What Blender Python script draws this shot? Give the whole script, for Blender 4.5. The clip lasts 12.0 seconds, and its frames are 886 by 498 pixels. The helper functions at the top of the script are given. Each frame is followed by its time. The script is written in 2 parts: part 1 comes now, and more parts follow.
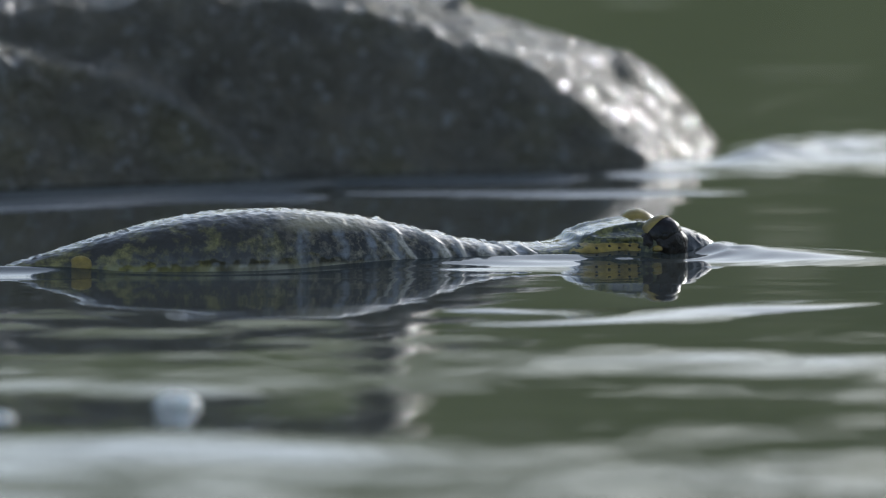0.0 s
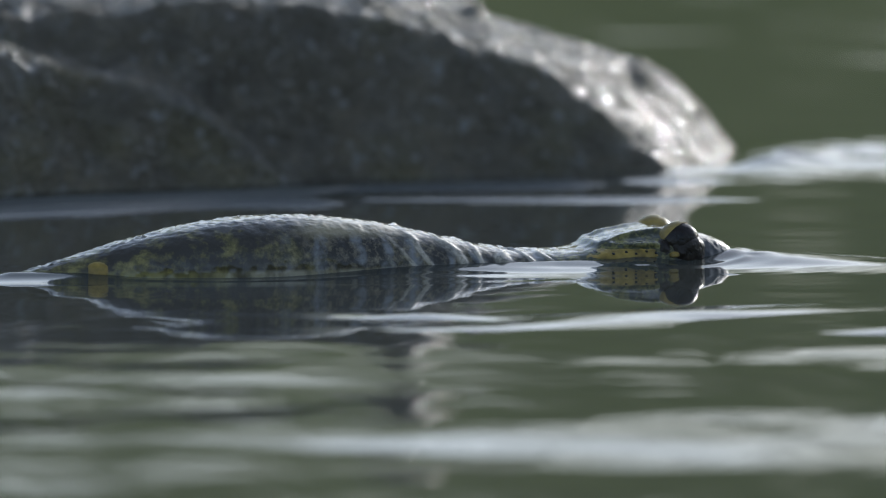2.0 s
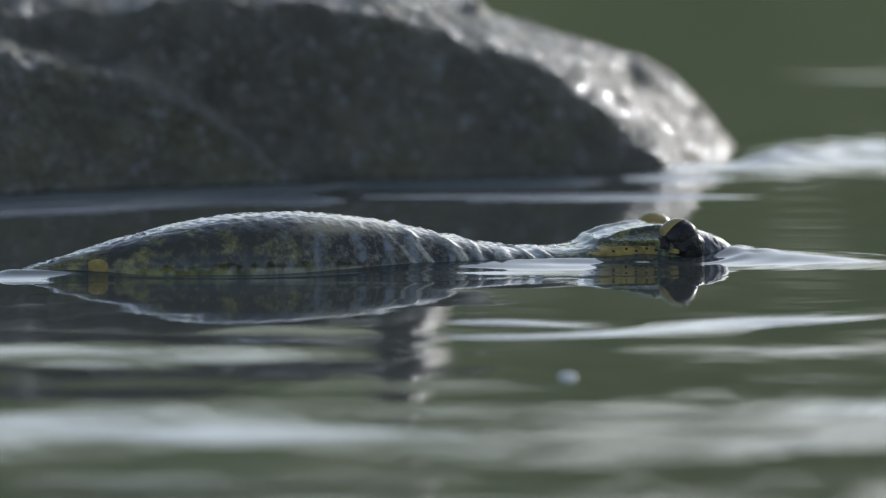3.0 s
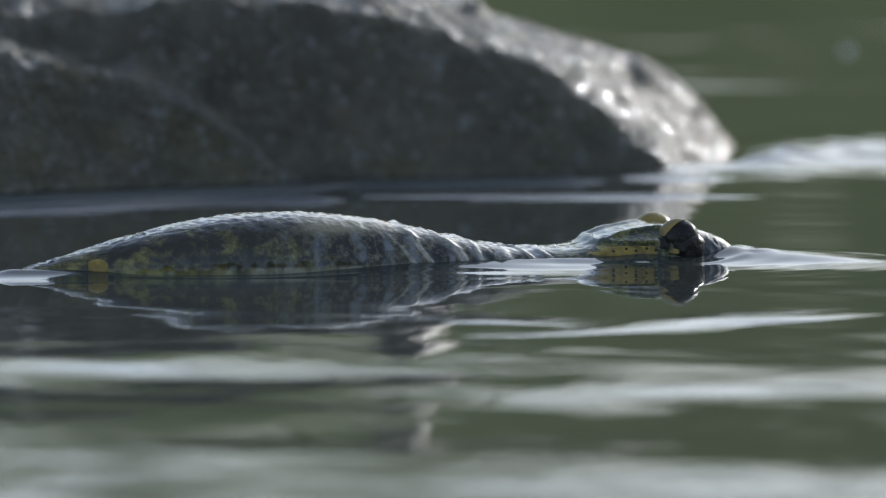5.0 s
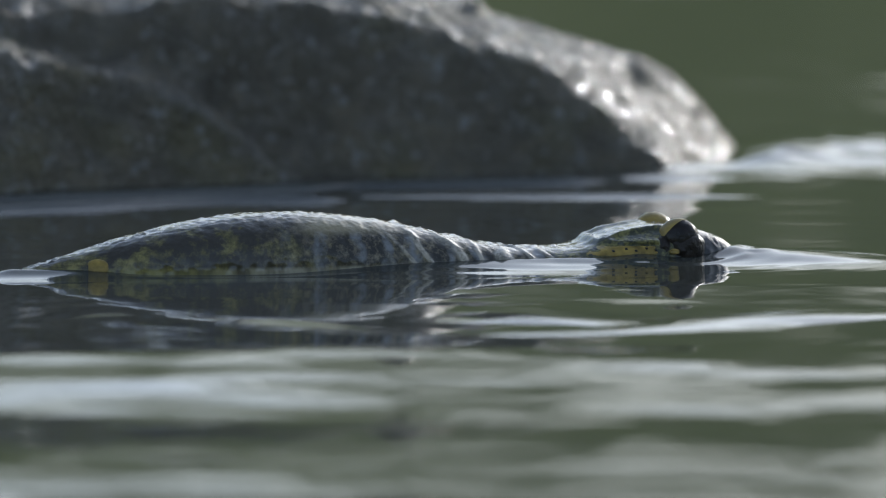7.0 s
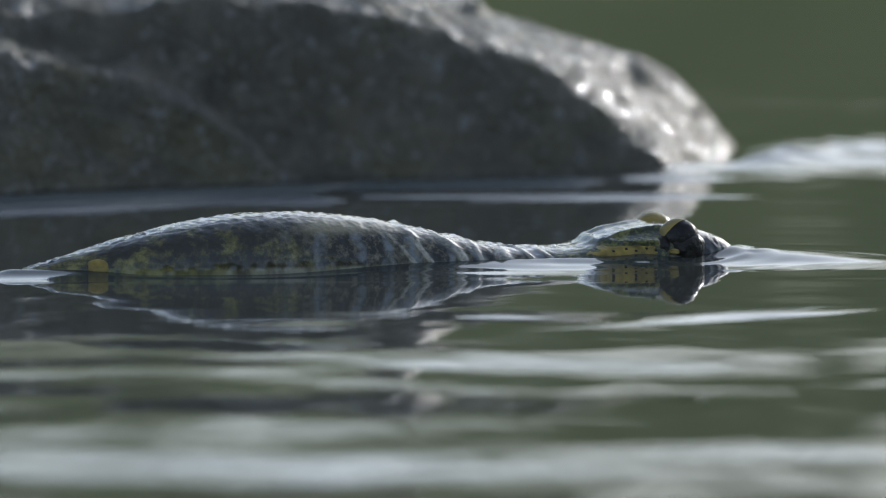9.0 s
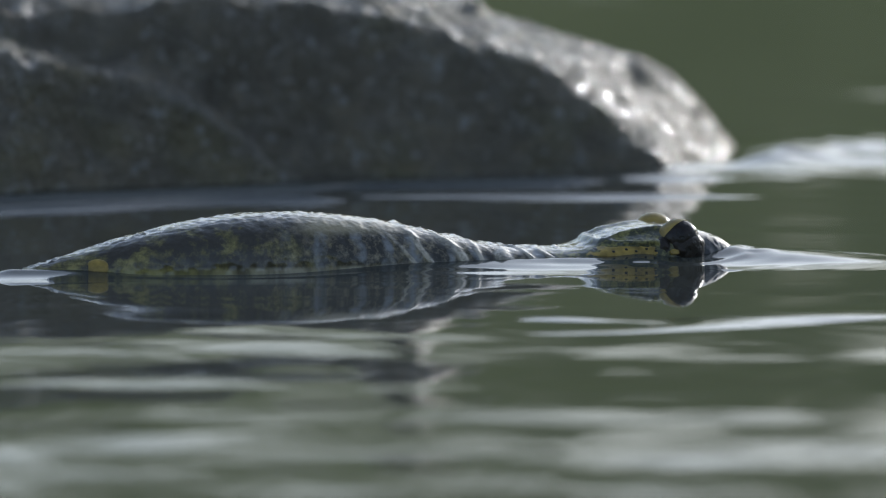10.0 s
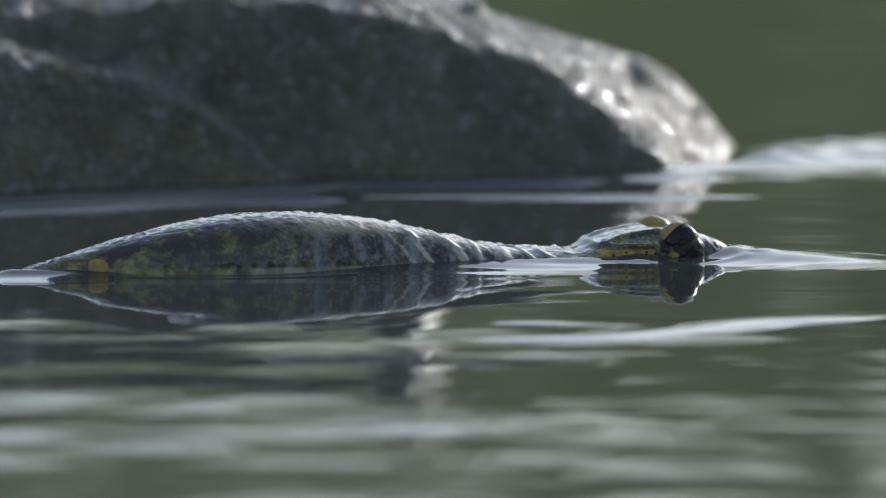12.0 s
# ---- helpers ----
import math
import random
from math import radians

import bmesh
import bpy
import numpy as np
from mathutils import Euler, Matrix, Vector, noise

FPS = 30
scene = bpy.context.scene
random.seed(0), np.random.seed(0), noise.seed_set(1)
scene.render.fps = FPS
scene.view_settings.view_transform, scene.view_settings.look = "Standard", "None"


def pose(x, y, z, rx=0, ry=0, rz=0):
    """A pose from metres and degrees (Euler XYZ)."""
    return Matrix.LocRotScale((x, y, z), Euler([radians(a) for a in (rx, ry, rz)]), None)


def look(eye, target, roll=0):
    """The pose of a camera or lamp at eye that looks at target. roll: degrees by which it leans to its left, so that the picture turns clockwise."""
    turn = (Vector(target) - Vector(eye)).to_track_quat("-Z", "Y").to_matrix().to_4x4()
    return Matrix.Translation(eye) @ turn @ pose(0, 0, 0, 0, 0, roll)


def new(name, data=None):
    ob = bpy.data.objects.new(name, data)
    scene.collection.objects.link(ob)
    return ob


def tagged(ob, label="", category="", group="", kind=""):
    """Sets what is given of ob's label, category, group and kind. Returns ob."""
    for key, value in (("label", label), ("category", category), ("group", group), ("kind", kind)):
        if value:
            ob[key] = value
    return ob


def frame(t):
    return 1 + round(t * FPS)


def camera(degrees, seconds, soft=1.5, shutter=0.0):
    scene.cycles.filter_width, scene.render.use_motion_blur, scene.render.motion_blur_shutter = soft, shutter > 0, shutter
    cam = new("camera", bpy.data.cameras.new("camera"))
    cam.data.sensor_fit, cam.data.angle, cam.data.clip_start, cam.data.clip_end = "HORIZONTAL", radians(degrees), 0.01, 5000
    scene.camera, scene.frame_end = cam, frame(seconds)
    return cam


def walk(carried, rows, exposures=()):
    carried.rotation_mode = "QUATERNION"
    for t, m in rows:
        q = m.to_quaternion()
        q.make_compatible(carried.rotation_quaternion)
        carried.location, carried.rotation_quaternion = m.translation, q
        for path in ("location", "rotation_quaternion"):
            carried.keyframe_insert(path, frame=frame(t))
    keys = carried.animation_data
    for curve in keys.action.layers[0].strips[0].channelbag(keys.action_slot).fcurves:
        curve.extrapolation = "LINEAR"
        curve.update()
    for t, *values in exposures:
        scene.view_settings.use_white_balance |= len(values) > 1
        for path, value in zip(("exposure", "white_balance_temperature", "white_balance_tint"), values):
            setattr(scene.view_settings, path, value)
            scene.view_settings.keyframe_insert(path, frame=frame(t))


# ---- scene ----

# Scale: a small pond toad about 46 mm long. x along the toad, y away from the eye, z up, still water level z = 0.
EYE = (0.0, -0.5, 0.0437)
cam = camera(6.22, 12.0, soft=1.0)
cam.data.dof.use_dof = True
cam.data.dof.focus_distance = 0.498
cam.data.dof.aperture_fstop = 67.0


def aim(pitch, yaw):
    return pose(EYE[0], EYE[1], EYE[2], 90 - pitch, 0, yaw)


walk(cam, [
    (0.0, aim(4.909, -0.119)),
    (0.5, aim(4.897, -0.079)),
    (1.0, aim(4.862, -0.008)),
    (1.5, aim(4.861, 0.0)),
    (2.0, aim(4.865, 0.0)),
    (2.5, aim(4.881, 0.0)),
    (3.0, aim(4.885, 0.0)),
    (6.0, aim(4.885, 0.0)),
    (12.0, aim(4.885, 0.0)),
], exposures=[(0.0, 0.8, 5750, 9), (12.0, 0.8, 5750, 9)])

# ---- light ----
SUN_DIR = Vector((0.45, 0.85, 0.29)).normalized()
world = bpy.data.worlds.new("world")
scene.world = world
world.use_nodes = True
wn = world.node_tree.nodes
sky = wn.new("ShaderNodeTexSky")
sky.sky_type = 'NISHITA'
sky.sun_disc = False
sky.sun_elevation = math.asin(SUN_DIR.z)
sky.sun_rotation = math.atan2(SUN_DIR.x, SUN_DIR.y)
sky.dust_density = 1.2
wn["Background"].inputs["Strength"].default_value = 0.105
haze = wn.new("ShaderNodeHueSaturation")      # thin high haze pales the sky
haze.inputs["Saturation"].default_value = 0.71
world.node_tree.links.new(sky.outputs[0], haze.inputs["Color"])
world.node_tree.links.new(haze.outputs[0], wn["Background"].inputs["Color"])
sun_data = bpy.data.lights.new("sun", 'SUN')
sun_data.energy = 1.0
sun_data.angle = radians(0.6)
sun_data.color = (1.0, 0.93, 0.82)
sun = new("sun", sun_data)
sun.matrix_world = look(SUN_DIR * 20, (0, 0, 0))


# ---- materials ----
class Nodes:
    """A small builder for one procedural material."""

    def __init__(self, name):
        self.mat = bpy.data.materials.new(name)
        self.mat.use_nodes = True
        self.tree = self.mat.node_tree
        self.bsdf = self.tree.nodes["Principled BSDF"]
        self.coord = self.add("ShaderNodeTexCoord").outputs["Object"]

    def add(self, kind, **props):
        n = self.tree.nodes.new(kind)
        for k, v in props.items():
            setattr(n, k, v)
        return n

    def link(self, a, b):
        self.tree.links.new(a, b)

    def mapped(self, scale, rot=(0, 0, 0), loc=(0, 0, 0)):
        n = self.add("ShaderNodeMapping")
        n.inputs["Scale"].default_value = scale
        n.inputs["Rotation"].default_value = rot
        n.inputs["Location"].default_value = loc
        self.link(self.coord, n.inputs["Vector"])
        return n.outputs[0]

    def noise(self, vec, scale, detail=4.0, rough=0.55, distort=0.0):
        n = self.add("ShaderNodeTexNoise")
        n.inputs["Scale"].default_value = scale
        n.inputs["Detail"].default_value = detail
        n.inputs["Roughness"].default_value = rough
        n.inputs["Distortion"].default_value = distort
        self.link(vec, n.inputs["Vector"])
        return n.outputs["Fac"]

    def voronoi(self, vec, scale, feature='F1'):
        n = self.add("ShaderNodeTexVoronoi", feature=feature)
        n.inputs["Scale"].default_value = scale
        self.link(vec, n.inputs["Vector"])
        return n.outputs["Distance"]

    def ramp(self, fac, stops):
        n = self.add("ShaderNodeValToRGB")
        el = n.color_ramp.elements
        while len(el) < len(stops):
            el.new(0.5)
        for e, (p, c) in zip(el, stops):
            e.position = p
            e.color = (*c, 1) if len(c) == 3 else (c[0], c[0], c[0], 1)
        self.link(fac, n.inputs[0])
        return n.outputs[0]

    def mix(self, fac, a, b):
        n = self.add("ShaderNodeMix", data_type='RGBA')
        for s, v in ((n.inputs[0], fac), (n.inputs[6], a), (n.inputs[7], b)):
            if isinstance(v, (int, float)):
                s.default_value = v
            elif isinstance(v, tuple):
                s.default_value = (*v, 1)
            else:
                self.link(v, s)
        return n.outputs[2]

    def math(self, op, a, b=0.0):
        n = self.add("ShaderNodeMath", operation=op)
        for s, v in ((n.inputs[0], a), (n.inputs[1], b)):
            if isinstance(v, (int, float)):
                s.default_value = v
            else:
                self.link(v, s)
        return n.outputs[0]

    def axis(self, which, lo, hi):
        """0 to 1 along one local axis between lo and hi (metres)."""
        sep = self.add("ShaderNodeSeparateXYZ")
        self.link(self.coord, sep.inputs[0])
        n = self.add("ShaderNodeMapRange", interpolation_type='SMOOTHSTEP')
        self.link(sep.outputs[which], n.inputs[0])
        n.inputs[1].default_value, n.inputs[2].default_value = lo, hi
        return n.outputs[0]

    def bars(self, period, warp, lo, hi):
        """Uneven bars across the local x axis."""
        sep = self.add("ShaderNodeSeparateXYZ")
        self.link(self.coord, sep.inputs[0])
        wob = self.math('MULTIPLY', self.noise(self.mapped((1, 1, 1)), 450, 2), warp)
        s = self.math('SINE', self.math('ADD', self.math('MULTIPLY', sep.outputs[0], 2 * math.pi / period), wob))
        return self.ramp(self.math('ADD', self.math('MULTIPLY', s, 0.5), 0.5), [(lo, (0.0,)), (hi, (1.0,))])

    def colour(self, v):
        s = self.bsdf.inputs["Base Color"]
        if isinstance(v, tuple):
            s.default_value = (*v, 1)
        else:
            self.link(v, s)

    def rough(self, v):
        s = self.bsdf.inputs["Roughness"]
        if isinstance(v, (int, float)):
            s.default_value = v
        else:
            self.link(v, s)

    def bump(self, height, dist, strength=1.0):
        n = self.add("ShaderNodeBump")
        n.inputs["Strength"].default_value = strength
        n.inputs["Distance"].default_value = dist
        self.link(height, n.inputs["Height"])
        self.link(n.outputs[0], self.bsdf.inputs["Normal"])

    def value(self, **kw):
        for k, v in kw.items():
            self.bsdf.inputs[k.replace("_", " ")].default_value = v


def water_material():
    m = Nodes("stream_water")
    n = m.noise(m.mapped((60, 160, 60)), 1.0, 3)
    m.colour(m.ramp(n, [(0.3, (0.052, 0.054, 0.046)), (0.7, (0.068, 0.071, 0.06))]))
    m.rough(0.02)
    m.value(IOR=1.333)
    fine = m.noise(m.mapped((90, 420, 90)), 1.0, 3, 0.5)
    m.bump(fine, 0.000006)
    return m.mat


def rock_material():
    m = Nodes("wet_dark_stone")
    wide = m.noise(m.mapped((1, 1, 1)), 70, 4, 0.6)
    big = m.noise(m.mapped((1, 1, 1)), 330, 5, 0.6)
    fine = m.noise(m.mapped((1, 1, 1)), 1100, 6, 0.75)
    base = m.ramp(big, [(0.34, (0.125, 0.104, 0.070)), (0.52, (0.18, 0.15, 0.104)), (0.70, (0.29, 0.235, 0.155))])
    base = m.mix(m.ramp(wide, [(0.35, (0.0,)), (0.7, (0.55,))]), base, (0.25, 0.205, 0.14))
    base = m.mix(m.ramp(fine, [(0.54, (0.0,)), (0.74, (0.8,))]), base, (0.40, 0.36, 0.29))
    moss = m.ramp(m.noise(m.mapped((1, 1, 1), loc=(5, 2, 9)), 110, 4, 0.6), [(0.52, (0.0,)), (0.7, (0.5,))])
    base = m.mix(moss, base, (0.20, 0.17, 0.06))
    # small wet glints of sky, painted into the stone's colour
    glint_specks = m.noise(m.mapped((1, 1, 1), loc=(4, 4, 7)), 1050, 2, 0.5)
    base = m.mix(m.ramp(glint_specks, [(0.60, (0.0,)), (0.70, (0.5,))]), base, (0.50, 0.48, 0.45))
    # skylight caught along the raised rib, painted in as a paler tone
    rib_light = m.add("ShaderNodeAttribute", attribute_name="rib_light").outputs["Fac"]
    base = m.mix(m.math('MULTIPLY', rib_light, m.ramp(big, [(0.35, (0.3,)), (0.6, (0.8,))])), base, (0.38, 0.36, 0.33))
    m.colour(base)
    m.rough(m.ramp(m.noise(m.mapped((1, 1, 1)), 400, 4), [(0.35, (0.55,)), (0.65, (0.8,))]))
    m.value(IOR=1.4, Coat_Roughness=0.10, Coat_IOR=1.33)
    m.link(m.ramp(m.noise(m.mapped((1, 1, 1), loc=(3, 5, 4)), 380, 3), [(0.42, (0.15,)), (0.60, (0.8,))]), m.bsdf.inputs["Coat Weight"])
    film = m.add("ShaderNodeBump")      # the film of water is smoother than the stone under it
    film.inputs["Distance"].default_value = 0.0016
    m.link(m.noise(m.mapped((1, 1, 1), loc=(9, 2, 5)), 520, 1.5, 0.5), film.inputs["Height"])
    m.link(film.outputs[0], m.bsdf.inputs["Coat Normal"])
    pits = m.voronoi(m.mapped((1, 1, 1)), 1500)
    m.bump(m.math('ADD', fine, m.math('MULTIPLY', pits, 0.8)), 0.0010, 0.9)
    return m.mat


def skin_material(name, head=False):
    m = Nodes(name)
    blot = m.noise(m.mapped((1, 1, 1)), 430, 5, 0.65, 0.2)
    spots = m.noise(m.mapped((1, 1, 1.0), loc=(3, 1, 2)), 1700, 5, 0.7)
    dark = (0.052, 0.041, 0.025)
    olive = m.ramp(spots, [(0.4, (0.115, 0.098, 0.028)), (0.65, (0.34, 0.28, 0.085))])
    col = m.mix(m.ramp(blot, [(0.49, (0.0,)), (0.60, (1.0,))]), dark, olive)
    if head:
        col = m.mix(m.axis(0, 0.0072, 0.0085), m.mix(m.ramp(spots, [(0.45, (0.0,)), (0.6, (1.0,))]), (0.045, 0.045, 0.015), (0.25, 0.22, 0.06)), (0.012, 0.011, 0.010))
    else:
        frontness = m.axis(0, -0.016, -0.004)
        pale = m.ramp(spots, [(0.46, (0.03, 0.025, 0.016)), (0.68, (0.36, 0.29, 0.18))])
        col = m.mix(frontness, col, m.mix(0.88, col, pale))
        # uneven grey bars paint in the sky's glints on the wet flank
        glint_bars = m.bars(0.0021, 7.0, 0.62, 0.95)
        col = m.mix(m.math('MULTIPLY', m.math('MULTIPLY', m.math('MULTIPLY', glint_bars, m.ramp(m.noise(m.mapped((1, 1, 1)), 1100, 3), [(0.4, (0.1,)), (0.6, (1.0,))])), m.axis(0, -0.013, -0.008)), m.axis(2, 0.0034, 0.0022)), col, (0.27, 0.265, 0.26))
        # yellowish belly along the waterline; grey towards the neck paints the water's bright reflection
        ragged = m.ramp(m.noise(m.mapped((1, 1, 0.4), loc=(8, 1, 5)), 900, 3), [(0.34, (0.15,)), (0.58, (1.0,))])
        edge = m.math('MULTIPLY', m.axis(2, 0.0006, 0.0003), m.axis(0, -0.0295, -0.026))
        waterline_band = m.mix(m.axis(0, -0.018, -0.011), (0.32, 0.28, 0.09), (0.50, 0.44, 0.32))
        col = m.mix(m.math('MULTIPLY', m.math('MULTIPLY', edge, ragged), 0.85), col, waterline_band)
        tan = m.math('MULTIPLY', m.math('MULTIPLY', m.axis(2, 0.0021, 0.0028), m.axis(0, -0.011, -0.0085)), m.axis(0, -0.0015, -0.004))
        col = m.mix(m.math('MULTIPLY', tan, 0.9), col, (0.42, 0.34, 0.19))
        # fold ridges take a pale tan, broken up by the spot noise
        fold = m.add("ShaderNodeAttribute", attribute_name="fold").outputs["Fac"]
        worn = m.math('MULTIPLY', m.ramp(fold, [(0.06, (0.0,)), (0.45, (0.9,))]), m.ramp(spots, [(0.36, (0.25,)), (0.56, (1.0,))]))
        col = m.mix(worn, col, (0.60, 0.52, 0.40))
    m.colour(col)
    m.rough(m.ramp(spots, [(0.3, (0.5,)), (0.7, (0.7,))]))
    m.value(IOR=1.33, Coat_Weight=1.0, Coat_IOR=1.46, Coat_Roughness=0.02 if head else 0.05)
    m.bump(m.math('ADD', m.noise(m.mapped((1, 1, 1)), 1900, 4, 0.65), m.math('MULTIPLY', m.voronoi(m.mapped((1, 1, 1)), 3200), -0.6)), 0.00007 if head else 0.00008, 0.9)
    return m.mat


def plain(name, col, rough, var=0.25, scale=900, ior=1.45, bump=0.00004):
    m = Nodes(name)
    n = m.noise(m.mapped((1, 1, 1)), scale, 4)
    m.colour(m.ramp(n, [(0.3, tuple(c * (1 - var) for c in col)), (0.7, tuple(c * (1 + var) for c in col))]))
    m.rough(rough)
    m.value(IOR=ior)
    m.bump(n, bump)
    return m.mat


def bank_material():
    """Far foliage beyond the water; the light through its leaves is added as emission."""
    m = Nodes("far_foliage")
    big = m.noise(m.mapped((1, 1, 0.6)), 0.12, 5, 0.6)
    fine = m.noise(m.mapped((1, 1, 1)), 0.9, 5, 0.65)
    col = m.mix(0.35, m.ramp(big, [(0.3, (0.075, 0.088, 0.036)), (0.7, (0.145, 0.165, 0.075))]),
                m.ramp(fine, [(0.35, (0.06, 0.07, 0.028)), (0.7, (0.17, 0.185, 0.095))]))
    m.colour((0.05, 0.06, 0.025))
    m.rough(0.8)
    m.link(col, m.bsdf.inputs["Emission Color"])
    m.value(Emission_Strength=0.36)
    gaps = m.math('ADD', m.math('MULTIPLY', m.noise(m.mapped((1, 1, 1)), 1.6, 4, 0.6), 0.6), m.math('MULTIPLY', m.axis(2, 0.6, 13.5), -0.72))
    m.link(m.ramp(m.math('ADD', gaps, 0.4), [(0.15, (0.0,)), (0.55, (1.0,))]), m.bsdf.inputs["Alpha"])
    return m.mat


WATER = water_material()
ROCK = rock_material()
SKIN = skin_material("warty_toad_skin")
HEAD_SKIN = skin_material("toad_head_skin", head=True)
YELLOW = plain("yellow_skin_patch", (0.33, 0.225, 0.048), 0.3, var=0.45, scale=1500, bump=0.0001)
LID = plain("ochre_eyelid_skin", (0.36, 0.25, 0.065), 0.28, var=0.35, scale=1400, bump=0.00008)
EYEBALL = plain("glossy_dark_eye", (0.022, 0.015, 0.011), 0.14, var=0.6, scale=1500, ior=1.38, bump=0.00016)
BLACK = plain("black_skin_dot", (0.012, 0.011, 0.009), 0.3)
BLACK_SKIN = plain("dark_wet_skin", (0.026, 0.019, 0.014), 0.32, var=0.6, scale=1600, ior=1.38, bump=0.00022)
FOAM = plain("white_foam", (0.95, 0.86, 0.74), 0.4)
FOAM.node_tree.nodes["Principled BSDF"].inputs["Subsurface Weight"].default_value = 1.0
FOAM.node_tree.nodes["Principled BSDF"].inputs["Subsurface Scale"].default_value = 0.001
FOAM.node_tree.nodes["Principled BSDF"].inputs["Subsurface Radius"].default_value = (1, 1, 1)
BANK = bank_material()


# ---- mesh helpers (lengths in mm inside, metres in the mesh) ----
MM = 0.001


def smooth(a, b, v):
    t = np.clip((v - a) / (b - a), 0, 1)
    return t * t * (3 - 2 * t)


def grid_mesh(name, X, Y, Z, material, shade=True):
    """A mesh over a rectangular array of points given in mm."""
    ny, nx = X.shape
    co = np.stack([X, Y, Z], -1).reshape(-1, 3) * MM
    idx = np.arange(ny * nx).reshape(ny, nx)
    quads = np.stack([idx[:-1, :-1], idx[:-1, 1:], idx[1:, 1:], idx[1:, :-1]], -1).reshape(-1, 4)
    me = bpy.data.meshes.new(name)
    me.vertices.add(len(co))
    me.vertices.foreach_set("co", co.ravel())
    me.loops.add(quads.size)
    me.loops.foreach_set("vertex_index", quads.ravel().astype(np.int32))
    me.polygons.add(len(quads))
    me.polygons.foreach_set("loop_start", (np.arange(len(quads)) * 4).astype(np.int32))
    me.polygons.foreach_set("use_smooth", np.full(len(quads), shade))
    me.update(calc_edges=True)
    me.validate()
    me.materials.append(material)
    return me


def part(name, me, parent, label=""):
    ob = new(name, me)
    ob.parent = parent
    if label:
        tagged(ob, label)
    return ob


def spread(stops, start):
    """Lines at growing steps from start: rows of (end, step)."""
    out, v = [start], start
    for end, st in stops:
        n = max(1, int(round(abs(end - v) / st)))
        out += list(np.linspace(v, end, n + 1)[1:])
        v = end
    return np.array(out)


def far_lines(v, limit):
    out = []
    d = 4.0
    while v < limit:
        d *= 1.6
        v += d
        out.append(v)
    return np.array(out)


# ---- shapes that the water meets ----
HEADING = radians(17)
CH, SH = math.cos(HEADING), math.sin(HEADING)
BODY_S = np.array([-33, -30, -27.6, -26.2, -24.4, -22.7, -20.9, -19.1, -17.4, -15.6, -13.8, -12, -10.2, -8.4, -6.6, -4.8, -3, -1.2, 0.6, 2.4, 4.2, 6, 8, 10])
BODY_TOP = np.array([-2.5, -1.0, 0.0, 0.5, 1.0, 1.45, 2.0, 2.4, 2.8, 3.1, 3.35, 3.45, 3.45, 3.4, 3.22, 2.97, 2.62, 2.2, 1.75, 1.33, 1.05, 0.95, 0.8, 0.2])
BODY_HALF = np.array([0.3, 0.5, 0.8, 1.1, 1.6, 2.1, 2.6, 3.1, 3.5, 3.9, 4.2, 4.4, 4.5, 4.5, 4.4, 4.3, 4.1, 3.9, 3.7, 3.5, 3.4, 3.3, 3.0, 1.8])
HEAD_S = np.array([4.4, 5.2, 6, 7, 7.9, 8.8, 9.7, 10.8, 12.2, 13.4, 14.4, 15.4, 16.3, 17.1, 17.8, 18.4, 18.8, 19.0])
HEAD_TOP = np.array([0.5, 0.75, 0.82, 0.85, 0.88, 1.02, 1.38, 1.76, 2.0, 2.15, 2.1, 1.95, 1.75, 1.5, 1.2, 0.85, 0.45, 0.0])
HEAD_HALF = np.array([2.4, 3.0, 3.3, 3.5, 3.6, 3.7, 3.8, 3.85, 3.8, 3.7, 3.5, 3.2, 2.8, 2.4, 1.95, 1.45, 0.9, 0.3])


def toad_gap(X, Y):
    """How far a place on the water is from the toad's sides, in mm."""
    s = X * CH + Y * SH
    lat = np.abs(-X * SH + Y * CH)
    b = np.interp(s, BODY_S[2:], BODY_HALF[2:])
    hd = np.interp(s, HEAD_S, HEAD_HALF)
    half = np.where(s < 6, b, hd)
    beyond = np.maximum(np.maximum(-27.6 - s, s - 19.0), 0)
    side = np.maximum(lat - half, 0)
    return np.hypot(beyond, side)


def rock_front(X):
    return np.where(X < -8.8, 67 + 0.45 * (X + 8.8), 67 + 0.214 * (X + 8.8))


# ---- water ----
def wave_sum(X, Y, seed, count, lo, hi, lean):
    rng = np.random.default_rng(seed)
    Z = np.zeros_like(X)
    for _ in range(count):
        lam = math.exp(rng.uniform(math.log(lo), math.log(hi)))
        a = rng.normal(0, lean)
        kx, ky = 2 * math.pi / lam * math.sin(a), 2 * math.pi / lam * math.cos(a)
        Z += lam / (2 * math.pi) * np.cos(kx * X + ky * Y + rng.uniform(0, 6.28))
    return Z / math.sqrt(count / 2)      # slope about one per unit


def groups(X, Y, seed, sx, sy):
    rng = np.random.default_rng(seed)
    Z = np.zeros_like(X)
    for _ in range(14):
        Z += np.cos(rng.normal(0, 1) * X * 6.28 / sx + rng.normal(0, 1) * Y * 6.28 / sy + rng.uniform(0, 6.28))
    return smooth(-2.5, 4.0, Z)


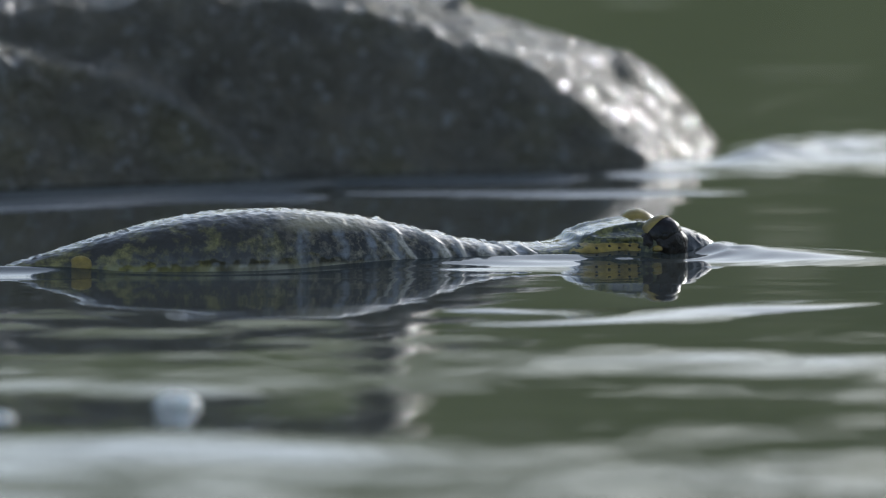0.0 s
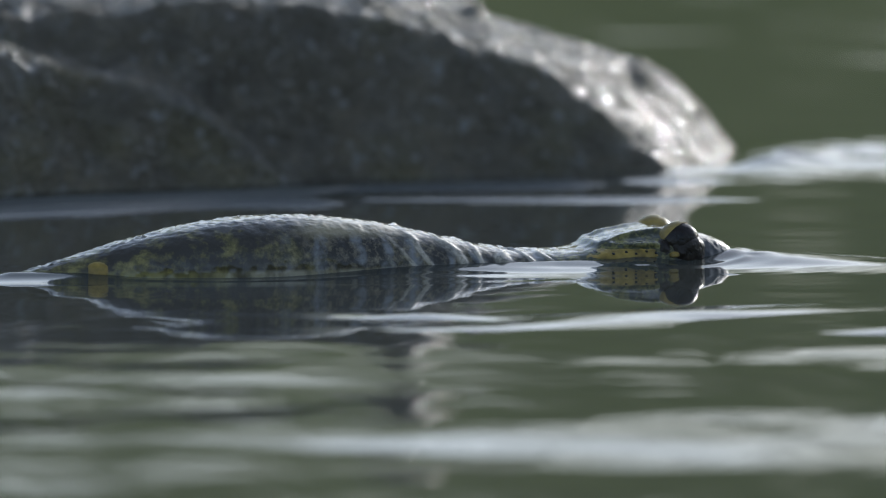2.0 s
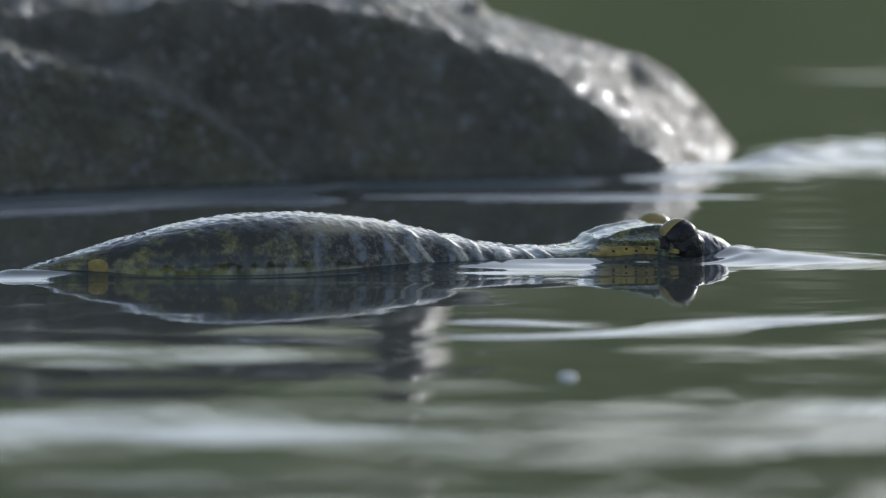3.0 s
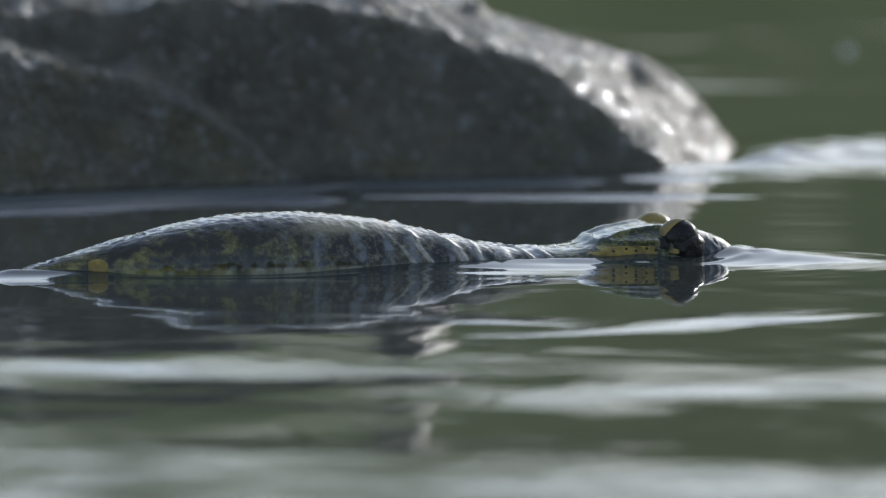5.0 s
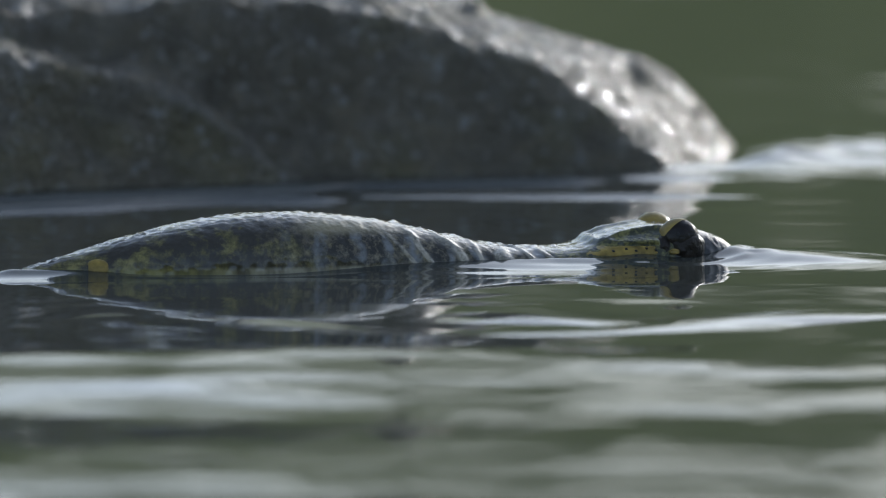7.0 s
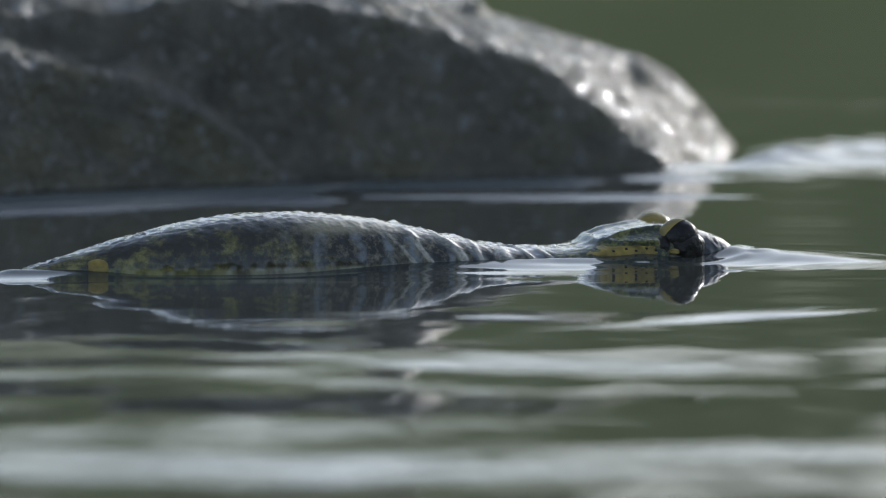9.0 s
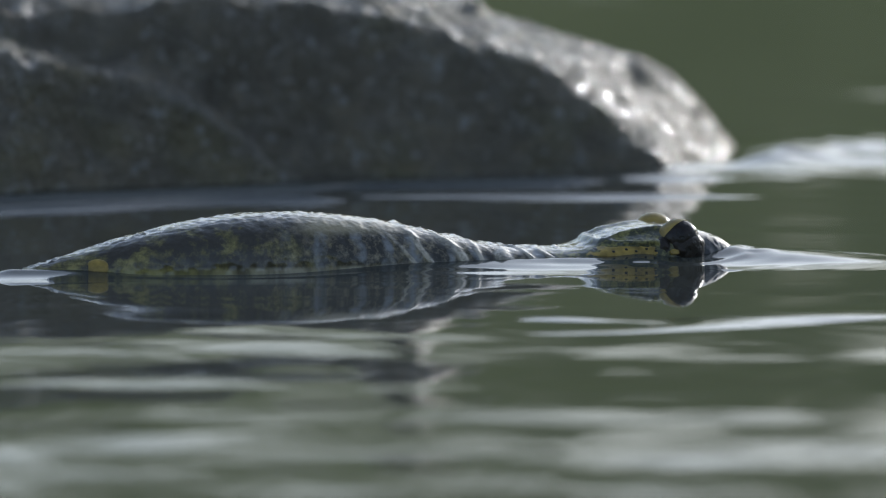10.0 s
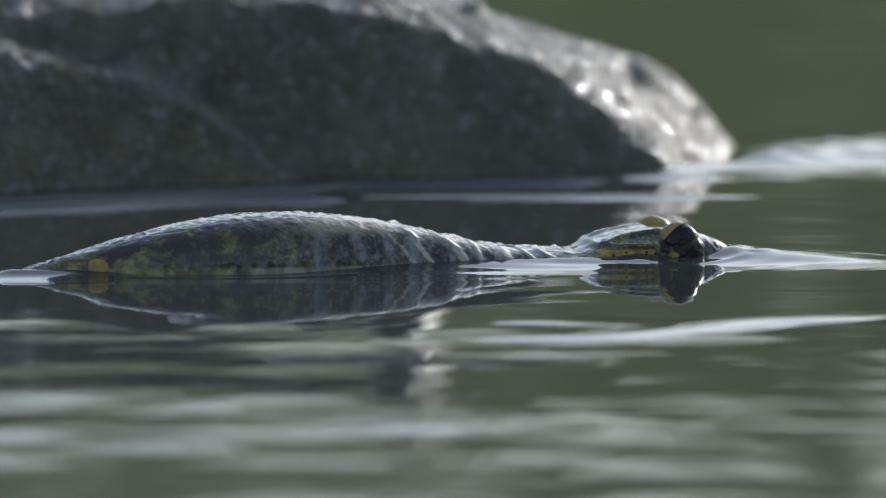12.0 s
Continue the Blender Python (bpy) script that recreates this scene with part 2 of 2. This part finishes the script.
def build_water():
    core_x = spread([(34, 0.3)], -34)
    xs = np.concatenate([-far_lines(34, 400000)[::-1], core_x, far_lines(34, 400000)])
    core_y = spread([(-18, 0.8), (12, 0.2), (70, 0.3), (130, 0.5), (330, 1.2)], -40)
    ys = np.concatenate([-far_lines(40, 400000)[::-1], core_y, 330 + far_lines(0, 400000)])
    X, Y = np.meshgrid(xs, ys)
    Z = np.full_like(X, -0.012)
    # skin of water drawn up along the toad: thin at the flank, fuller at the tail and the neck
    g = toad_gap(X, Y)
    along = X * CH + Y * SH
    tail = smooth(-19, -24, along)
    front = smooth(-13, -2, along) * (1 - 0.9 * smooth(11, 15, along))
    uneven = wave_sum(0.3 * X, Y, 41, 24, 1.6, 5, 0.8)
    Z += 0.10 * np.exp(-g / 0.7) + 0.2 * smooth(9, 12, along) * np.exp(-(g / 1.3) ** 1.5)
    Z += 0.34 * tail * np.exp(-(g / 1.8) ** 1.5) * (1 + 0.25 * uneven)
    Z += 0.44 * front * np.exp(-(g / 3.1) ** 1.5) * (1 + 0.25 * uneven * smooth(0.3, 2, g))
    Z += 0.07 * (1 - tail) * (1 - front) * np.exp(-((g - 1.6 - 0.25 * wave_sum(X, Y, 43, 8, 6, 16, 1.2)) / 0.5) ** 2) * (1 + 0.3 * uneven)
    # skin of water drawn up along the stone
    d = rock_front(X) - 2.6 - Y
    Z += 0.3 * (1 - smooth(0.6, 3.4, d)) * smooth(-130, -80, X) * smooth(22.5, 16, X) * smooth(150, 110, Y)
    # standing ripple in front of the stone
    foot = np.interp(X, (-230, -8.8, -6, 14), (-46, 64.1, 66.5, 71.5))
    Z += 0.42 * np.exp(-((Y - foot + 5.0) / 0.45) ** 2) * smooth(13, 8, X) * smooth(-130, -80, X)
    crest = 51.7 + 0.5 * (X + 8) + 0.5 * wave_sum(X, 0 * Y, 47, 8, 12, 40, 1.5)
    Z += 0.44 * np.exp(-((Y - crest) / 0.62) ** 2) * smooth(-4, -10, X) * smooth(-200, -60, X)
    Z += 0.25 * np.exp(-((Y - 52 - 0.05 * X) / 0.75) ** 2) * smooth(-8, -5, X) * smooth(24, 12, X)
    # standing wave where the current parts at the tip of the stone
    swell = smooth(19.8, 25, X) * smooth(400, 60, X)
    ridge = 84 + 10 * smooth(19, 30, X)
    rear = np.where(Y < ridge, np.exp(-((Y - ridge) / 14) ** 2), np.exp(-((Y - ridge) / 12) ** 2))
    Z += 1.02 * swell * rear * (1 + 0.22 * wave_sum(X, Y, 71, 10, 3, 12, 0.9) * 0.35)
    Z += 0.30 * np.exp(-((Y - 73 - 1.1 * (X - 15)) / 2.4) ** 2) * smooth(10, 17, X) * smooth(34, 24, X)
    # bow wave before the snout, a long low mound with fine rings
    r = np.hypot(X - 17.4, (Y - 5.2) * 0.8)
    mound = np.exp(-np.where(X > 19.5, (X - 19.5) / 6.5, (X - 19.5) / 3.6) ** 2 - ((Y - 5.0 + 0.15 * (X - 18)) / np.where(Y < 5, 4.6, 3.5)) ** 2)
    Z += 0.62 * mound * (1 + 0.07 * uneven)
    Z += 0.012 * np.cos(2 * math.pi * r / 1.6) * np.exp(-r / 5.0) * smooth(-1.5, 1, X - 18)
    Z -= 1.2 * smooth(-11, -30, Y) * smooth(-3000, -140, Y)
    return grid_mesh("water", X, Y, Z, WATER)


tagged(new("water", build_water()), "dark green stream water rising round toad and stone", "water", kind="structure")


def build_near_ripples():
    X, Y = np.meshgrid(np.arange(-50, 620, 0.65), np.arange(-150, 14, 0.45))
    slope = 0.0034 + 0.0028 * smooth(-22, -36, Y) + 0.0080 * smooth(-42, -60, Y) + 0.001 * smooth(-60, -85, Y)
    waves = 0.8 * wave_sum(X, Y, 3, 40, 20, 70, 0.55) + 0.65 * wave_sum(X, Y, 4, 40, 6, 18, 0.65) + 0.42 * wave_sum(X, Y, 6, 30, 2.4, 6, 0.5)
    Z = slope * waves * (0.55 + 0.75 * groups(X, Y, 5, 60, 40))
    Z += -0.10 * smooth(-16, 10, Y) - 2.0 * smooth(-138, -150, Y)
    return grid_mesh("water", X, Y, Z, WATER)


def build_far_ripples():
    X, Y = np.meshgrid(np.arange(-60, 560, 1.1), np.concatenate([np.arange(-50, 100, 0.6), np.arange(100, 345, 1.4)]))
    slope = 0.0028 + 0.006 * smooth(20, 100, Y) + 0.007 * smooth(90, 200, Y)
    Z = slope * wave_sum(X, Y, 11, 30, 6, 24, 0.22) * (0.3 + 1.0 * groups(X, Y, 15, 90, 40))
    Z += -0.14 * smooth(-12, -48, Y) - 2.0 * smooth(325, 345, Y)
    return grid_mesh("water", X, Y, Z, WATER)


def build_bow_ripples():
    """Small waves thrown by the head, gathered beside it."""
    X, Y = np.meshgrid(np.arange(-30, 44, 0.4), np.arange(-32, 24, 0.35))
    window = np.exp(-(np.clip(np.abs(X - 1) - 16, 0, 99) / 8) ** 2) * np.exp(-((Y + 1) / 10) ** 2)
    Z = 0.11 * wave_sum(X, Y, 21, 26, 8, 22, 0.55) * (0.25 + groups(X, Y, 27, 40, 24)) * window - 0.10 * (1 - window) - 1.4 * (1 - window) ** 6
    return grid_mesh("water", X, Y, Z - 0.03, WATER)


near_ripples = tagged(new("water_ripples", build_near_ripples()), "rippled stream water drifting past in the foreground", "water", kind="structure")
bow_ripples = tagged(new("water_ripples", build_bow_ripples()), "bright small waves beside the toad's head", "water", kind="structure")
far_ripples = tagged(new("water_ripples", build_far_ripples()), "lightly rippled green stream water drifting past the stone", "water", kind="structure")


# ---- far bank ----
def build_bank():
    n, rows = 360, 14
    X, Y, Z = (np.zeros((rows, n + 1)) for _ in range(3))
    for j in range(n + 1):
        a = 2 * math.pi * j / n
        p = Vector((math.cos(a), math.sin(a), 0))
        r = 40000 * (1 + 0.15 * noise.noise(p * 3))
        top = math.tan(radians(15.0 + 4.0 * noise.fractal(p * 9, 1.0, 2.0, 4) + 1.5 * math.sin(a))) * r
        for i in range(rows):
            f = i / (rows - 1)
            rr = r * (1 + 0.10 * f + 0.05 * noise.noise(p * 14 + Vector((0, 0, f * 4))))
            X[i, j], Y[i, j], Z[i, j] = rr * p.x, rr * p.y, -50 + top * f
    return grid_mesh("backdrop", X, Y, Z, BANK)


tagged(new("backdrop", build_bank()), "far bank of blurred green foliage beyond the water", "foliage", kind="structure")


# ---- stone ----
def softmin(a, b, k):
    h = np.clip(0.5 + 0.5 * (b - a) / k, 0, 1)
    return b * (1 - h) + a * h - k * h * (1 - h)


def softmax(a, b, k):
    return -softmin(-a, -b, k)


def build_rock():
    X, Y = np.meshgrid(np.concatenate([np.arange(-85, -36, 0.7), np.arange(-36, 30, 0.33)]), np.concatenate([np.arange(44, 74, 0.28), np.arange(74, 118, 0.4), np.arange(118, 150, 1.0)]))
    rough = np.array([noise.fractal(Vector((x, y, 0)) * 0.09, 1.0, 2.1, 5) for x, y in zip(X.ravel(), Y.ravel())]).reshape(X.shape)
    # a raised rib of stone runs slantwise down the front
    face = 3.2 * np.maximum(Y - (67 + 0.214 * (X + 8.8)), Y - (53.5 + 0.5 * (X + 30)))
    rib = np.exp(-((X + 9.2 + 1.35 * np.clip(face, 0, 9) + 0.8 * rough) / 0.7) ** 2) * smooth(8.6, 7.2, face) * smooth(-2, 0, face)
    Yw = Y + 1.0 * rough + 2.6 * rib
    front = 3.2 * (Yw - (67 + 0.214 * (X + 8.8)))
    top = 8.3 - 0.31 * (X - 8.5) + 0.07 * (Y - 85)
    cap = 11.9 + 0.5 * np.exp(-((X + 17) / 3.0) ** 2) + 0.05 * (Y - 66)
    right = softmin(8.05 - 0.85 * (X - 14.3) + 0.28 * (Y - 95), 6.5 - 1.50 * (X - 16.6) + 0.30 * (Y - 95), 0.6)
    back = 12.0 - 0.9 * (Y - 96) - 0.35 * X
    Z = softmin(softmin(softmin(top, cap, 1.0), right, 1.2), softmin(front, back, 0.8), 2.6)
    Z = softmin(Z, 2.0 * (X + 80 + 2 * rough), 2.0)
    # upper lump
    lump = softmin(19.6 + 0.12 * (X + 5.8), 14.8 + 1.9 * (X + 6.6), 0.5)
    lump = softmin(softmin(lump, 20.0 - 2.4 * (X + 2.8) + 0.5 * (Y - 109), 0.5), softmin(13.6 + 2.6 * (Y - 106 + 0.5 * rough), 19 - 1.6 * (Y - 110), 0.4), 0.5)
    Z = softmax(Z, lump, 0.8)
    # leaning lower block with a ledge
    block = softmin(3.2 * (Yw - (53.5 + 0.5 * (X + 30))), 9.8 - 0.25 * (X + 30) + 0.05 * (Y - 61), 0.8)
    block = softmin(block, 8.0 - 0.78 * (X + 20) + 0.1 * (Y - 62), 0.9)
    block = softmin(block, 14 - 0.9 * (Y - 66), 0.9)
    block = softmin(block, 1.8 * (X + 74 + 2 * rough), 2.0)
    Z = softmax(Z, block, 0.5)
    fine = np.array([noise.fractal(Vector((x, y, z)) * 0.45, 0.9, 2.0, 4) for x, y, z in zip(X.ravel(), Y.ravel(), Z.ravel())]).reshape(X.shape)
    grit = np.array([noise.noise(Vector((x, y, z)) * 1.25) for x, y, z in zip(X.ravel(), Y.ravel(), Z.ravel())]).reshape(X.shape)
    worn = smooth(-6, 6, X) * smooth(70, 78, Y)      # the sloping end is worn smooth
    Z += (0.55 - 0.3 * worn) * fine + (0.45 - 0.15 * worn) * rough + (0.16 - 0.06 * worn) * grit
    Z += 0.6 * np.exp(-((X - 19.4) / 1.0) ** 2 - ((Y - 87) / 2.5) ** 2) + 0.4 * np.exp(-((X - 17.6) / 0.9) ** 2 - ((Y - 83) / 2.0) ** 2)
    Z -= 0.9 * np.exp(-((X - 13.6) / 0.9) ** 2 - ((Y - 88) / 3.0) ** 2)
    Z += 1.0 * np.exp(-((X - 2.3) / 0.9) ** 2 - ((Y - 88) / 1.6) ** 2)
    Z = np.maximum(Z, -12)
    me = grid_mesh("stone", X, Y, Z, ROCK)
    # mask for the light painted along the rib
    me.attributes.new("rib_light", 'FLOAT', 'POINT').data.foreach_set("value", rib.ravel())
    return me


tagged(new("stone", build_rock()), "large dark wet stone with sunlit sloping end standing in water", "stone")


# ---- toad ----
def loft(S, TOP, HALF, s0, s1, n_s):
    """Smoothed heights and half widths along the toad's length."""
    s = np.linspace(s0, s1, n_s)
    top, half = np.interp(s, S, TOP), np.interp(s, S, HALF)
    for _ in range(2):
        k = np.ones(5) / 5
        top = np.convolve(np.pad(top, 2, mode='edge'), k, mode='valid')
        half = np.convolve(np.pad(half, 2, mode='edge'), k, mode='valid')
    return s, top, half


ROUND_L, ROUND_Z = 0.68, 0.72      # how boxy the toad's cross-section is


def section(top, half, ang, zc=-0.6, below=4.0):
    up = np.maximum(top - zc, 0.3)
    at_water = np.clip(1 - (-zc / np.maximum(up, 0.31)) ** (2 / ROUND_Z), 0.12, 1) ** (ROUND_L / 2)
    wide = half / at_water
    wide = np.minimum(wide, half * 1.7)
    c, sn = np.cos(ang), np.sin(ang)
    c = np.sign(c) * np.abs(c) ** ROUND_L
    sb = np.abs(sn) ** ROUND_Z
    return wide * c, zc + np.where(sn > 0, up * sb, -below * sb)


def warts(p, q, r):
    v = noise.voronoi(Vector((p, q, r)) * 1.15)[0]
    return max(0.0, 0.5 - v[0])


def build_body():
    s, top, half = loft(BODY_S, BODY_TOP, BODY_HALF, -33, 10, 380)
    ang = np.linspace(-math.pi / 2, 1.5 * math.pi, 211)
    S, A = np.meshgrid(s, ang)
    L, Z = section(top[None, :], half[None, :], A)
    R, F = np.zeros_like(S), np.zeros_like(S)
    for i in range(S.shape[0]):
        for j in range(S.shape[1]):
            if Z[i, j] > -1.2:
                p, q, r = S[i, j], L[i, j], Z[i, j]
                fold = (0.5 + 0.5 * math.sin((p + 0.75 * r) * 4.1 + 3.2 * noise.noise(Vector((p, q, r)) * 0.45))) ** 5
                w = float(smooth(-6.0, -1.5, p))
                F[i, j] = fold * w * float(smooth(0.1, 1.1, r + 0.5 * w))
                beads = math.exp(-(q / 1.0) ** 2) * warts(1.7 * p, 1.7 * q, 0.8 * r) if r > 0 else 0.0      # a row of larger warts down the back
                R[i, j] = 0.22 * beads + (0.09 * warts(2.4 * p, 2.4 * q, 1.7 * r) + 0.07 * warts(5 * p, 5 * q, 4 * r)) * (1 - 0.4 * w) + (0.13 * fold * w * (0.4 + 0.9 * abs(noise.noise(Vector((p * 0.7, q * 0.5, r * 0.9 + 7))) * 2))) + 0.05 * noise.noise(Vector((p, q, r)) * 1.8)
    n = np.hypot(L, Z + 0.6) + 1e-6
    me = grid_mesh("body", S, L + R * L / n, Z + R * (Z + 0.6) / n, SKIN)
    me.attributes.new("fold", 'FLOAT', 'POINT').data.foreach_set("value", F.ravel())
    return me


HEAD_AT = 6.0


def build_head():
    s, top, half = loft(HEAD_S, HEAD_TOP, HEAD_HALF, 4.4, 19.0, 150)
    ang = np.linspace(-math.pi / 2, 1.5 * math.pi, 141)
    S, A = np.meshgrid(s, ang)
    L, Z = section(top[None, :], half[None, :], A, zc=-0.4, below=2.5)
    R = np.zeros_like(S)
    for i in range(S.shape[0]):
        for j in range(S.shape[1]):
            p, q, r = S[i, j], L[i, j], Z[i, j]
            crease = math.exp(-((r - 1.25) / 0.12) ** 2) * float(smooth(7.6, 10.4, p) * smooth(13.4, 12.6, p))
            brow = math.exp(-((abs(q) - 1.9) / 0.35) ** 2) * float(smooth(9.0, 10.5, p) * smooth(14.5, 13.0, p))
            R[i, j] = 0.13 * warts(p * 2.1, q * 2.1, r * 2.1) + 0.26 * crease + (0.3 * brow if r > 0 else 0) + 0.05 * noise.noise(Vector((p, q, r)) * 1.7)
    n = np.hypot(L, Z + 0.4) + 1e-6
    return grid_mesh("head", S - HEAD_AT, L + R * L / n, Z + R * (Z + 0.4) / n, HEAD_SKIN)


def ball(name, centre, radii, material, axis=None, cap=180.0, rings=20, segs=32):
    """An ellipsoid, or a cap of one about an axis."""
    ax = Vector(axis if axis else (0, 0, 1)).normalized()
    q = ax.to_track_quat('Z', 'Y')
    th = np.linspace(0.001, radians(cap), rings)
    ph = np.linspace(0, 2 * math.pi, segs + 1)
    X, Y, Z = (np.zeros((rings, segs + 1)) for _ in range(3))
    for i, t in enumerate(th):
        for j, f in enumerate(ph):
            v = q @ Vector((math.sin(t) * math.cos(f), math.sin(t) * math.sin(f), math.cos(t)))
            X[i, j], Y[i, j], Z[i, j] = centre[0] + radii[0] * v.x, centre[1] + radii[1] * v.y, centre[2] + radii[2] * v.z
    return grid_mesh(name, X[::-1], Y[::-1], Z[::-1], material)


def bumpy_ball(name, centre, radii, material):
    me = ball(name, centre, radii, material, rings=40, segs=64)
    for v in me.vertices:
        p = v.co / MM
        n = (p - Vector(centre)).normalized()
        v.co += n * MM * (0.16 * warts(p.x * 2.2, p.y * 2.2, p.z * 2.2) + 0.08 * noise.noise(p * 2.0))
    return me


def side_patch(name, S, TOP, HALF, s0, s1, low, high, lift, material, off=0.0, zc=-0.6, power=4.0):
    """A strip of skin lying on the toad's right side between two heights, with rounded ends."""
    u = np.linspace(0, 1, 26)
    v = np.linspace(-1, 1, 14)
    U, V = np.meshgrid(u, v)
    mid, hgt = (low + high) / 2, (high - low) / 2
    roundness = np.clip(1 - np.abs(2 * U - 1) ** power, 0.02, 1) ** 0.5
    Zt = mid + V * hgt * roundness
    s = s0 + (s1 - s0) * U
    top, half = np.interp(s, S, TOP), np.interp(s, S, HALF)
    up = np.maximum(top - zc, 0.3)
    at_water = np.clip(1 - (-zc / np.maximum(up, 0.31)) ** (2 / ROUND_Z), 0.12, 1) ** (ROUND_L / 2)
    wide = np.minimum(half / at_water, half * 1.7)
    edge = np.clip(1 - np.maximum(np.abs(V), np.abs(2 * U - 1)) ** 6, 0, 1)
    lat = -wide * np.clip(1 - np.clip((Zt - zc) / up, 0, 1) ** (2 / ROUND_Z), 0, 1) ** (ROUND_L / 2) - lift * edge + 0.06
    return grid_mesh(name, (s - off)[:, ::-1], lat[:, ::-1], Zt[:, ::-1], material)


toad = tagged(new("toad"), "olive and black warty toad floating half submerged in water", "toad")
toad.matrix_world = pose(0, 0, 0, 0, 0, 17)
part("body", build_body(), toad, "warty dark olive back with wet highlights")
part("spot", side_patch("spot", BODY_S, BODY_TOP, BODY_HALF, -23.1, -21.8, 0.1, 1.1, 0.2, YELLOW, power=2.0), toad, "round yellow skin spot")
head = part("head", build_head(), toad, "flat olive head with dark snout")
head.matrix_basis = pose(HEAD_AT * MM, 0, 0)
EYE_S, EYE_LAT, EYE_Z = 14.45 - HEAD_AT, 2.5, 1.38
for side in (-1, 1):
    c = (EYE_S, side * EYE_LAT, EYE_Z)
    part("eye", ball("eye", c, (1.3, 1.05, 1.2), EYEBALL), head, "bulging glossy dark eye")
    part("eyelid", ball("eyelid", c, (1.345, 1.09, 1.24), LID, axis=(-0.62, -0.55 * side, 0.62), cap=72 if side < 0 else 84), head, "ochre yellow eyelid")
for side in (-1, 1):
    part("eye_fold", bumpy_ball("eye_fold", (EYE_S + 0.22, side * 2.6, 0.75), (1.4, 1.05, 1.3), BLACK_SKIN), head, "dark warty skin round the eye")
    part("cheek_fold", bumpy_ball("cheek_fold", (EYE_S - 1.25, side * 3.0, 0.75), (0.75, 0.55, 0.8), BLACK_SKIN), head, "dark skin fold behind the eye")
    part("nostril", ball("nostril", (17.5 - HEAD_AT, side * 0.95, 1.02), (0.26, 0.2, 0.16), BLACK), head, "small black nostril")
part("jaw_stripe", side_patch("jaw_stripe", HEAD_S, HEAD_TOP, HEAD_HALF, 8.0, 13.0, 0.42, 1.12, 0.14, YELLOW, off=HEAD_AT, zc=-0.4), head, "yellow stripe along the jaw")
for k, s in enumerate((8.9, 9.8, 10.6, 11.2, 11.9, 12.5)):
    part("dot", side_patch("dot", HEAD_S, HEAD_TOP, HEAD_HALF, s, s + 0.2, 0.82 - 0.12 * (k % 2), 0.98 - 0.12 * (k % 2), 0.2, BLACK, off=HEAD_AT, zc=-0.4), head)
part("cheek_spot", side_patch("cheek_spot", HEAD_S, HEAD_TOP, HEAD_HALF, 13.5, 14.2, 0.45, 0.85, 0.3, YELLOW, off=HEAD_AT, zc=-0.4, power=2.0), head, "small yellow spot below the eye")


# ---- foam drifting with the current ----
def foam_bubble(radius):
    ob = new("foam_bubble", ball("foam_bubble", (0, 0, 0), (radius, radius, radius * 0.55), FOAM, cap=95))
    return tagged(ob, "small white foam bubble drifting on the water", "foam", group="drifting foam")


bubbles = [foam_bubble(r) for r in (1.2, 0.8, 1.2, 0.5)]
far_bubble = foam_bubble(0.5)


def motions():
    walk(near_ripples, [(0.0, pose(0, 0, 0)), (12.0, pose(-0.54, 0, 0))])
    walk(far_ripples, [(0.0, pose(0, 0, 0)), (12.0, pose(-0.48, 0, 0))])
    rows = []
    for k in range(31):
        t = 0.4 * k
        rows.append((t, pose(0.019 + 0.003 * math.sin(2.1 * t) + 0.002 * math.sin(5.3 * t), -0.035 + 0.003 * math.sin(3.4 * t + 1), 0.00002 * math.sin(4.1 * t), 0.15 * math.sin(4.7 * t), 0, 1.5 * math.sin(1.7 * t))))
    walk(bow_ripples, rows)
    h = HEAD_AT * MM
    u = 0.0001
    walk(head, [(0.0, pose(h, 0, u - 0.00003)), (3.0, pose(h, 0, u)), (9.0, pose(h, 0, u)), (10.0, pose(h, 0, u - 0.00003)), (11.0, pose(h, 0, u - 0.00006)),
                (11.5, pose(h, 0, u - 0.00019)), (12.0, pose(h, 0, u - 0.00022))])
    # each bubble passes by once, along the same thread of the current
    for ob, t0 in zip(bubbles, (-0.73, -0.92, 5.3, 2.69)):
        rows = []
        for t in (0.0, 12.0):
            f = (t - t0) / 0.9
            rows.append((t, pose(0.0209 - 0.0415 * f, -0.0575 - 0.034 * f, 0)))
        walk(ob, rows)
    walk(far_bubble, [(0.0, pose(0.0356 + 0.041 * 5.0, 0.217, 0)), (12.0, pose(0.0356 - 0.041 * 7.0, 0.217, 0))])


motions()
